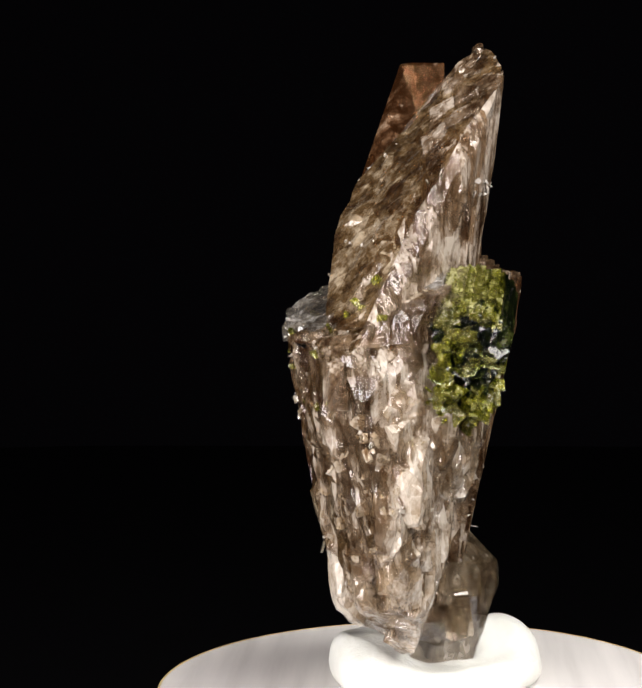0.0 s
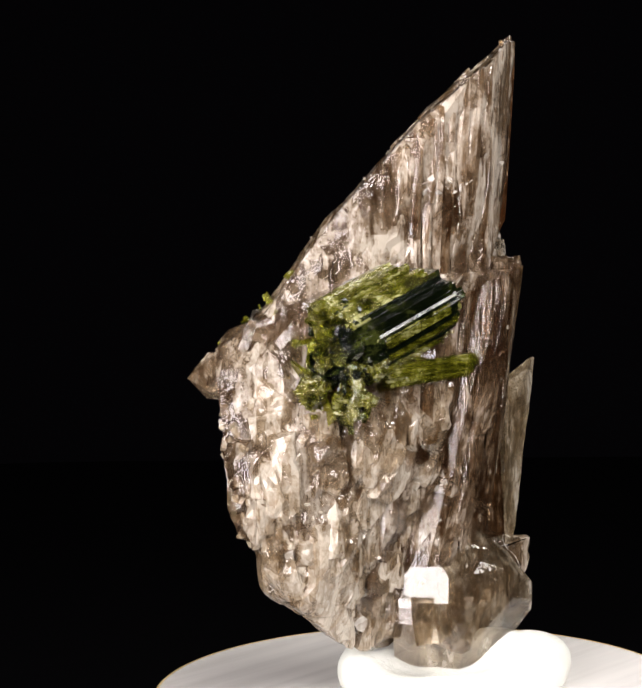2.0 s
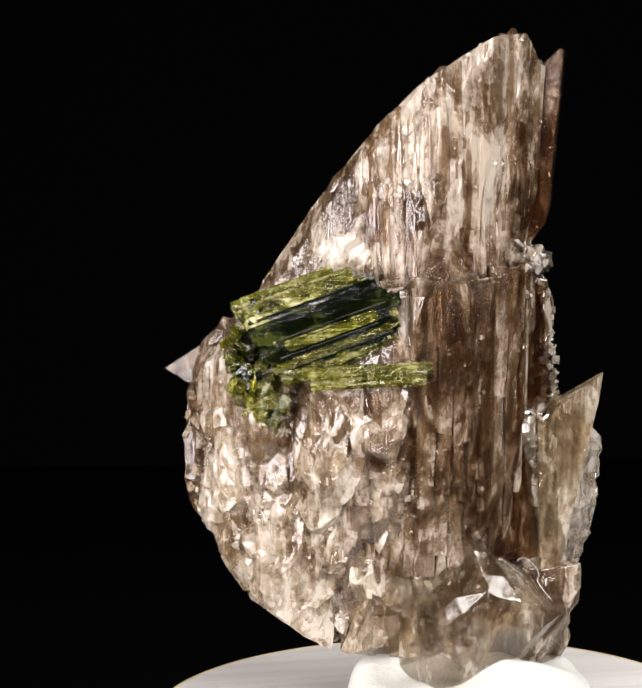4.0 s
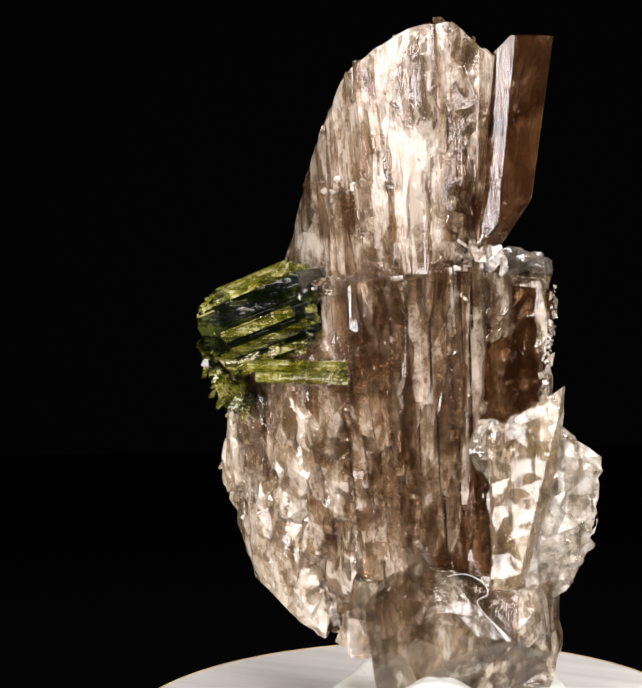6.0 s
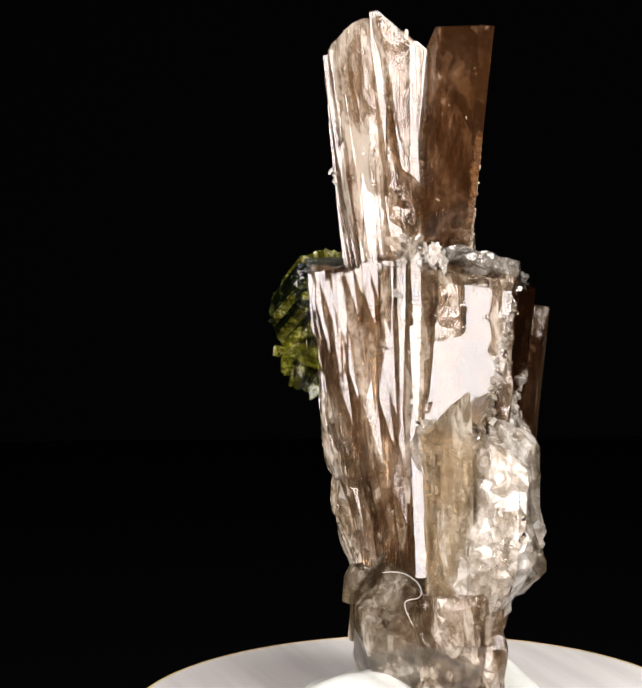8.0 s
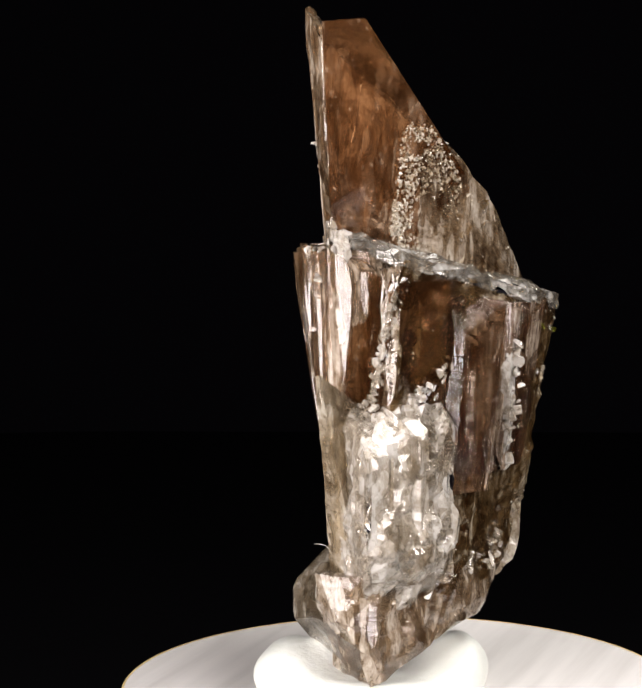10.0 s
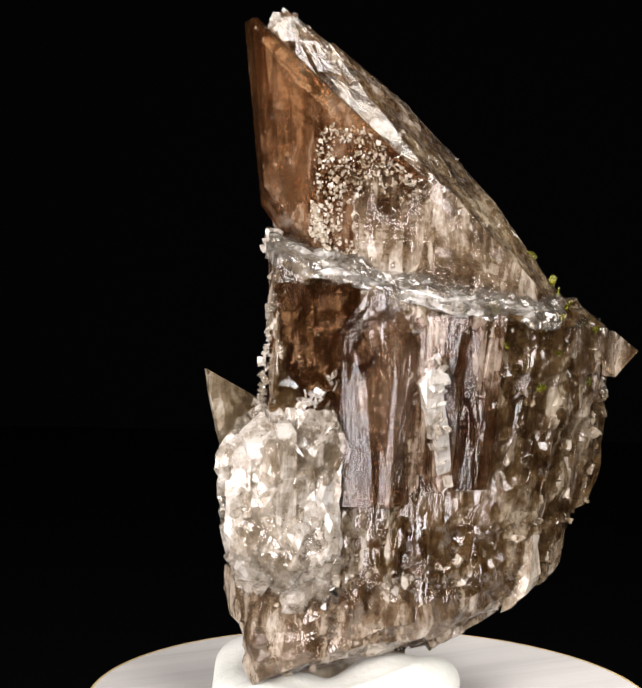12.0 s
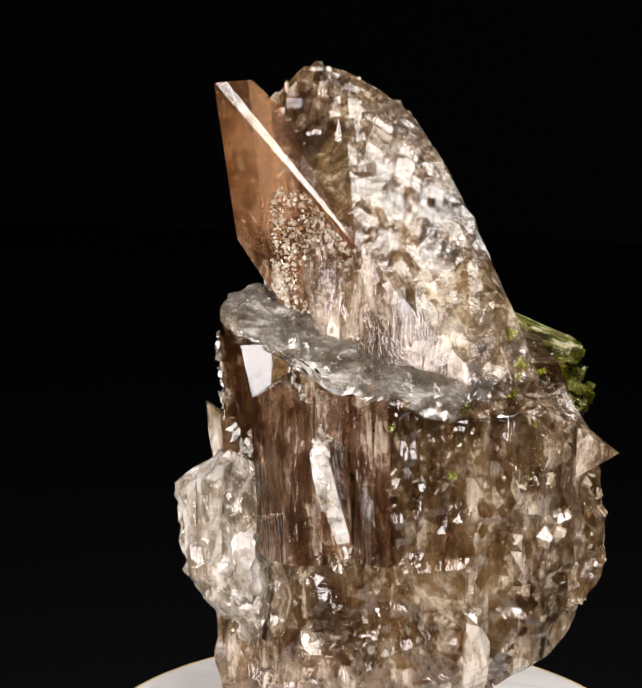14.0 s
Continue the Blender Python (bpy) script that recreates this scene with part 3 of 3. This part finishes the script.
def specimen():
    base = new("mineral_specimen")
    tagged(base, "brown bladed crystal cluster with green epidote, stuck upright in white putty", "mineral")
    rng = random.Random(5)

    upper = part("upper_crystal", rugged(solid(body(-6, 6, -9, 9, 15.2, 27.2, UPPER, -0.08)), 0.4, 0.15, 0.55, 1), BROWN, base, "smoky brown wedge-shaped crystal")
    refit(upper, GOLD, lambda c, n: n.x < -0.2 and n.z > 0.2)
    blades(upper, LATH, (-1, 5.5, -4, 8.2, 15, 28), UPPER, (0.8, 0.55), (0.006, 0.004, 20, 1, 3), 0.10, rng, lambda x, y: x > 0.9 - 0.1 * y and y > -0.3, facets=PRISM)

    low = part("lower_crystal", rugged(solid(body(-7, 6, -10, 9, 0.8, 17.6, LOWER, -0.1)), 0.40, 0.40, 0.5, 2), BROWN, base, "broken smoky brown crystal mass")
    refit(low, FAR, lambda c, n: n.x < -0.25 and n.y > -0.45 and c.z > 4.5)
    blades(low, LATH, (-0.2, 4.2, -1.5, 6.6, 2, 17), LOWER, (0.9, 0.7), (0.008, 0.006, 10, 0, 3), 0.16, rng, lambda x, y: x > 0.6, facets=PRISM)
    # laths on the far face
    blades(low, STRIATED, (-5.0, -2.8, 0.0, 3.6, 9.0, 15.8), LOWER, (0.9, 1.0), (0.004, 0.004, 10, 0, 0), 0.10, rng, facets=(((-0.40, 0.92, 0.02), 0.25), ((-0.80, 0.56, 0.20), 0.15)))

    front = part("front_crystal", solid(body(0, 5.6, 0, 8, 3, 18, FRONT, -0.25)), BROWN, base, "striated brown crystal blade group")
    blades(front, LATH, (0.6, 5.6, 1.2, 6.6, 3, 18.2), FRONT, (0.8, 0.55), (0.010, 0.004, 12, 2.5, 4), 0.14, rng, facets=PRISM)

    dark = [plane(0.62, 0.78, 0.06, 1.5, 6.2, 12.5), plane(-0.1, 1, 0.02, -0.9, 8.15, 14), plane(-0.70, 0.72, -0.17, -2.5, 6.2, 13.5), plane(-0.1, 0.1, 1, -1, 8, 16.95)]
    part("dark_crystal", solid(body(-3, 2, 4, 9, 6, 17.6, dark)), DARK, base, "smooth dark brown clear crystal face")
    ledge = [p for p in LOWER[:-1]] + [plane(-0.30, -0.12, 1, -2.5, 4, 17.3), plane(0.30, 0.12, -1, -2.5, 4, 16.8), plane(0.15, -1, 0, -3, -3.4, 16.5)] + bounds_of([(-0.430, -0.656, 0.620, 14.20), (-0.62, -0.47, 0.63, 13.9)])
    part("ledge", rugged(solid(body(-7, 1.5, -6, 8.4, 12, 18.6, ledge, 0.06)), 0.35, 0.30, 0.8, 9), LEDGE, base, "blue-grey fractured ledge")

    red = [plane(-0.93, 0.37, -0.11, -0.25, 8.6, 24.6), plane(0.40, 0.915, -0.11, 1.0, 7.95, 23.5), plane(0.35, 1, -0.11, -0.2, 8.55, 25.5), plane(-0.6, -0.5, 0.75, -0.4, 8.25, 26.65),
           plane(0, 0.74, -0.62, 0, 8.1, 20.7), plane(0.1, 0.25, 1, -0.2, 8.4, 26.85), plane(-0.165, -0.644, 0.742, -0.10, 8.05, 26.76)]
    ruby = part("red_crystal", solid(body(-4, 1.6, 1.5, 9, 17.2, 27, red, -0.12)), RED, base, "clear red-brown crystal prism")

    # colourless crystals at the side
    clear = [plane(0.2, 1, 0.12, -1, 10.5, 9.5), plane(0.95, 0.1, -0.05, 1.6, 8, 9), plane(-0.8, 0.55, 0, -2.3, 8.1, 10.5),
             plane(0, 0.3, 1, 0, 9, 11.7), plane(-0.1, 0.5, -0.8, -0.5, 9.0, 5.0), plane(-1, 0, 0.05, -3.0, 7, 10)] + bounds_of(SIDE_EDGES)
    side = part("side_crystal", rugged(solid(body(-4, 2, 5.8, 10.8, 3.5, 12.2, clear, 0.0)), 0.35, 0.6, 0.6, 3), CLEAR, base, "cloudy colourless blocky crystal")
    tip = [plane(0.1, -0.55, 0.85, 1.5, 9.5, 13.4), plane(0.1, 1, -0.13, 1.5, 9.55, 13.3), plane(0.97, 0.2, -0.03, 1.85, 7.1, 12.5)]
    tip += [plane(0.2, 0.95, -0.25, 1.5, 9.45, 12.6), plane(-0.95, 0.25, 0.05, 0.75, 8.5, 12)]
    part("clear_spike", rugged(solid(body(0.5, 2.2, 6.6, 10.2, 4, 14.4, tip)), 0.6, 0.07, 0.6, 12), HONEY, side, "clear pale-brown spike with a slanted tip")
    blades(side, CLEAR, (-3, 0.8, 7.5, 10.6, 4.5, 12.0), clear, (0.75, 0.7), (0.004, 0.004, 9, 1, 8), 0.34, rng)

    spur = [plane(-0.1, 0.55, 0.7, -3.8, 4.6, 15.9), plane(-0.1, -0.75, 0.55, -3.8, 4.2, 15.9), plane(0.1, 1, -0.03, -3.5, 6.0, 15.5), plane(-0.83, 0.56, -0.10, -4.5, 4.6, 15.8), plane(-0.95, -0.3, -0.10, -4.6, 4.3, 15.8)]
    part("spur_crystal", solid(body(-4.8, -2.4, 3.0, 6.2, 8.5, 16.2, spur)), STRIATED, base, "dark brown striated prism standing proud")

    # glassy crystal at the foot
    foot = [plane(0.75, 0.1, 0.55, 3.4, 5.5, 6.0), plane(1, 0.15, 0, 4.2, 5.5, 4.5), plane(-0.3, -0.6, 0.7, 2, 3.4, 6.4),
            plane(0.3, -1, -0.1, 2.5, 1.6, 3.5), plane(0.3, 1, 0.1, 2.5, 7.5, 3), plane(0, 0.5, 0.8, 2, 6.2, 7.0)] + bounds_of(FOOT_EDGES)
    feet = part("foot_crystal", rugged(solid(body(0, 4.6, 1, 8.4, -0.2, 7.8, foot)), 0.9, 0.10, 0.5, 4), SMOKY, base, "clear greyish-brown crystal at the foot")
    heel = [plane(-0.79, -0.62, -1.6, -0.6, -0.46, 3.4), plane(-0.9, 0.3, -0.15, -2.4, 6.5, 3), plane(0, 1, 0.03, 0, 8.5, 3), plane(0.2, -0.6, -0.6, 0, 3.2, 1.2)] + bounds_of(HEEL_EDGES)
    part("heel_crystal", rugged(solid(body(-3, 2, 2.5, 8.7, -0.2, 5.6, heel)), 0.5, 0.3, 0.5, 6), BROWN, base, "smoky brown crystal foot")

    # the pointed tooth
    tooth = [plane(-0.1, -0.52, 0.86, -2.7, -8.2, 13.9), plane(0.97, -0.25, 0.05, -2.7, -8.2, 13.9), plane(-0.97, -0.25, 0.05, -2.7, -8.2, 13.9), plane(0.0, -0.55, -0.84, -2.7, -8.2, 13.9)]
    part("tooth", solid(body(-3.5, -1.9, -8.3, -6.7, 12.9, 14.8, tooth)), BROWN, base, "small pale pointed crystal")

    # epidote
    rng = random.Random(11)
    axis = Vector((0.10, 1.0, 0.34)).normalized()
    side_way = axis.cross(Vector((0, 0, 1))).normalized()
    up = side_way.cross(axis).normalized()
    heart = Vector((2.6, -2.1, 16.1))
    faces = box(-1.1, 1.1, -2.4, 2.2, -1.2, 1.2, lambda p: heart + side_way * p.x + axis * p.y + up * p.z)
    ep = part("epidote_crystal", solid(faces), EPIDOTE, base, "blackish-green striated epidote prisms")
    for i in range(260):
        a = rng.uniform(0, math.tau)
        u, v = 1.55 * math.cos(a) * rng.uniform(0.75, 1.0), 1.8 * math.sin(a) * rng.uniform(0.75, 1.0)
        mid = heart + side_way * u + up * v
        edge = v > 0.95 or v < -1.25 or rng.random() < 0.10
        a = -3.1 + rng.uniform(0, 1.1) - 0.25 * v
        b = 2.9 - 0.95 * max(0.0, v) - 0.3 * max(0.0, -v) - rng.uniform(0, 1.1)
        w, h = rng.uniform(0.08, 0.20), rng.uniform(0.12, 0.24)
        roll = rng.gauss(0, 0.1) if rng.random() < 0.5 else rng.uniform(-1.2, 1.2)
        su, sv = side_way * math.cos(roll) + up * math.sin(roll), up * math.cos(roll) - side_way * math.sin(roll)
        faces = box(-w, w, a, b, -h, h, lambda p: mid + su * p.x + axis * p.y + sv * p.z)
        for k in range(3):
            n = (side_way * rng.uniform(-1, 1) + up * rng.uniform(-1, 1) + axis * rng.choice((-0.9, 0.9))).normalized()
            reach = max(n.dot(p) for f in faces for p in f)
            faces = clip(faces, n, reach - rng.uniform(0.05, 0.2))
        part("prism", solid(faces), PISTACHIO if edge else EPIDOTE, ep)
    for i in range(12):
        mid = Vector((3.45 + rng.uniform(-0.35, 0.35), 0, 13.95 + rng.uniform(-0.4, 0.35)))
        w, h = rng.uniform(0.15, 0.3), rng.uniform(0.10, 0.22)
        faces = box(mid.x - w, mid.x + w, -3.4 + rng.uniform(0, 2.0), 2.0 - rng.uniform(0, 0.9), mid.z - h, mid.z + h, lambda p: Vector((p.x + 0.09 * p.y, p.y, p.z + 0.02 * p.y)))
        part("prism", solid(faces), PISTACHIO, ep, "translucent yellow-green prism")
    # the crumbly green root of the epidote
    scatter("epidote_crumble", base, ep, 220, (0.15, 0.5), PISTACHIO, rng, lambda c, n: n.y < -0.5 or n.z < -0.5, "crumbly yellow-green epidote grains", 0.9)
    scatter("small_epidote", base, upper, 6, (0.15, 0.36), PISTACHIO, rng, lambda c, n: c.y < -2.6 and c.z > 15.5 and c.x < -1, "scattered yellow-green epidote grains", 0.9)
    scatter("epidote_specks", base, low, 9, (0.15, 0.35), PISTACHIO, rng, lambda c, n: c.x < -3 and c.y < 0 and c.z > 12, "scattered yellow-green epidote grains", 0.7)

    # grains, crusts and bright chips
    plates(low, low, 46, lambda c, n: n.x > 0.1 and n.y < 0.6 and -6.8 < c.y < 0.6 and 2.6 < c.z < 12.6, rng)
    # bright flat crystal faces low on the mass
    for c, n, w, h in (((2.13, 0.62, 4.76), (0.40, -0.906, 0.13), 0.95, 0.75), ((1.75, -0.35, 4.1), (0.44, -0.89, 0.13), 0.28, 0.2), ((2.45, 1.0, 3.3), (0.93, 0.36, 0.13), 0.42, 1.0)):
        c, n = Vector(c), Vector(n).normalized()
        over = Vector((0, 0, 1)).cross(n).normalized()
        up = n.cross(over)
        faces = box(-w, w, -1.0, 0, -h, h, lambda q: c + over * q.x + n * q.y + up * q.z)
        for e in ((0.9, 0.1, 0.6), (-0.8, 0.1, -0.7), (-0.6, 0.1, 0.8)):
            e = (over * e[0] + n * e[1] + up * e[2]).normalized()
            reach = max(e.dot(q) for f in faces for q in f)
            faces = clip(faces, e, reach - 0.25 * w)
        part("facet_crystal", solid(faces), CLEAN, base, "small clear crystal with a flat bright face")
    scatter("grain_crust", base, low, 110, (0.08, 0.26), CRUST, rng, lambda c, n: n.x > 0.15 and c.y < -0.5 and c.z < 9.5, "beige granular crust", 0.0)
    scatter("grain_edge", base, low, 150, (0.1, 0.36), CRUST, rng, lambda c, n: n.y < -0.45 and c.z < 13, "beige granular crust", 0.0)
    scatter("crystal_chip", base, low, 55, (0.04, 0.13), CLEAR, rng, lambda c, n: n.x < 0, "small bright crystal chips", 0.1)
    scatter("crust_patch", base, ruby, 3600, (0.03, 0.12), CRUST, rng, lambda c, n: n.x < -0.5 and 1.4 < c.y < 6.0 and 17.5 < c.z < 22.8 and c.z < 16.8 + 1.0 * c.y + 1.6 and noise.noise(c * 0.8) > -0.3, "beige crumbly crust", 0.25)
    scatter("upper_chip", base, upper, 45, (0.04, 0.12), CLEAR, rng, lambda c, n: n.x < 0.3, "small bright crystal chips", 0.05)
    scatter("front_chip", base, front, 130, (0.08, 0.24), CLEAR, rng, lambda c, n: n.x > 0.2 or n.y > 0.5, "small bright crystal chips", 0.35)

    vein("epidote_root", base, [(1.2, -5.3, 12.8), (1.5, -5.5, 14.5), (2.2, -5.4, 15.6), (3.0, -5.2, 14.2), (3.1, -4.4, 13.1), (1.7, -4.8, 12.4)], 170, (0.15, 0.5), PISTACHIO, rng, "crumbly yellow-green epidote grains", 0.28)
    vein("epidote_core", base, [(1.9, -5.3, 14.2), (2.7, -5.2, 14.0), (3.2, -4.9, 15.6), (2.6, -4.9, 16.8)], 60, (0.25, 0.6), EPIDOTE, rng, "black broken epidote ends", 0.25)

    # pale seams and ragged crusts
    for p, q, wide in (((-4.25, 2.2, 15.4), (-4.3, 2.9, 13.0), 0.34), ((-4.35, 2.95, 13.5), (-4.15, 2.4, 11.2), 0.40), ((-4.25, 2.5, 11.8), (-3.75, 1.85, 9.1), 0.36)):
        p, q = Vector(p), Vector(q)
        along = (q - p).normalized()
        over = along.cross(Vector((-1, 0, 0.1))).normalized()
        out = over.cross(along)
        faces = box(-wide, wide, 0, (q - p).length, -0.3, 0.16, lambda v: p + over * v.x + along * v.y + out * v.z)
        for _ in range(7):
            n = (over * rng.uniform(-1, 1) + along * rng.uniform(-1, 1) + out * rng.uniform(-0.3, 1)).normalized()
            reach = max(n.dot(v) for f in faces for v in f)
            faces = clip(faces, n, reach - rng.uniform(0.05, 0.22))
        part("pale_splinter", solid(faces), CLEAR, base, "pale splinter of clear crystal")
    scatter("crystal_flake", base, low, 5, (0.3, 0.5), CLEAR, rng, lambda c, n: n.x > 0.1 and n.y < 0.2 and c.y < -1 and 3 < c.z < 10, "thin clear flakes standing proud", 0.35)
    vein("pale_seam", base, [(-4.2, 2.3, 15.2), (-4.3, 2.9, 13.4), (-4.3, 2.6, 12), (-4.0, 2.2, 10.5), (-3.7, 1.9, 9.3)], 63, (0.10, 0.36), CLEAR, rng, "ragged pale crystal seam", 0.19)
    vein("growth_seam", base, [(2.05, -0.6, 21.0), (2.75, 1.0, 21.3), (3.15, 2.1, 21.4), (2.95, 4.0, 21.5), (2.3, 5.6, 21.9)], 165, (0.04, 0.20), CLEAR, rng, "white ragged growth seam", 0.22)
    vein("white_knob", base, [(2.2, 5.9, 18.5), (1.6, 6.5, 18.4), (1.2, 6.9, 18.2)], 35, (0.12, 0.40), CLEAR, rng, "whitish crumbly crystal knob", 0.20)
    vein("low_seam", base, [(-2.6, 4.2, 5.9), (-2.75, 3.0, 5.2), (-2.8, 1.2, 5.3), (-2.9, -0.6, 6.2)], 96, (0.06, 0.30), CLEAR, rng, "whitish crystal crust", 0.31)
    vein("side_seam", base, [(-0.45, 7.5, 10.8), (-1.65, 6.7, 12.2), (-2.75, 5.5, 13.8), (-3.3, 4.5, 15.2), (-3.8, 3.6, 15.6)], 240, (0.05, 0.32), CLEAR, rng, "ragged white crystal crust", 0.17)
    vein("corner_seam", base, [(-1.45, 8.0, 16.9), (-1.05, 7.98, 15.3), (-0.60, 7.96, 13.5), (-0.05, 7.9, 11.2)], 110, (0.05, 0.22), CLEAR, rng, "glittering pale crystal edge", 0.09)
    vein("spark_seam", base, [(-4.2, -2.0, 13.4), (-4.25, -1.2, 12.6), (-4.15, -0.4, 12.0)], 35, (0.06, 0.23), CLEAR, rng, "bright crystal streak", 0.14)

    # a lint fibre caught on the face above the foot
    curve = bpy.data.curves.new("fibre", "CURVE")
    curve.dimensions, curve.bevel_depth, curve.bevel_resolution = "3D", 0.010 * MM, 2
    loop = [(-1.75, 0.55), (-1.1, 0.65), (-0.4, 0.4), (0.0, 0.0), (-0.1, -0.35), (-0.5, -0.3), (-0.85, -0.5), (-0.2, -1.25)]
    line = curve.splines.new("NURBS")
    line.points.add(len(loop) - 1)
    for p, (u, v) in zip(line.points, loop):
        p.co = ((1.80 - 0.80 * u - 0.35 * v) * MM, (6.50 + 0.50 * u - 0.45 * v) * MM, (5.55 + v) * MM, 1)
    line.use_endpoint_u = True
    curve.materials.append(FIBRE)
    fibre = new("fibre", curve)
    fibre.parent = base
    tagged(fibre, "thin white lint fibre")
    return base


def motions():
    turns = [k * 0.5 for k in range(29)]
    for ob in (TABLE, BLOB, STONE):
        walk(ob, [(t, pose(0, 0, 0, 0, 0, TURN * t)) for t in turns])


room()
TABLE, BLOB, STONE = turntable(), putty_blob(), specimen()
motions()
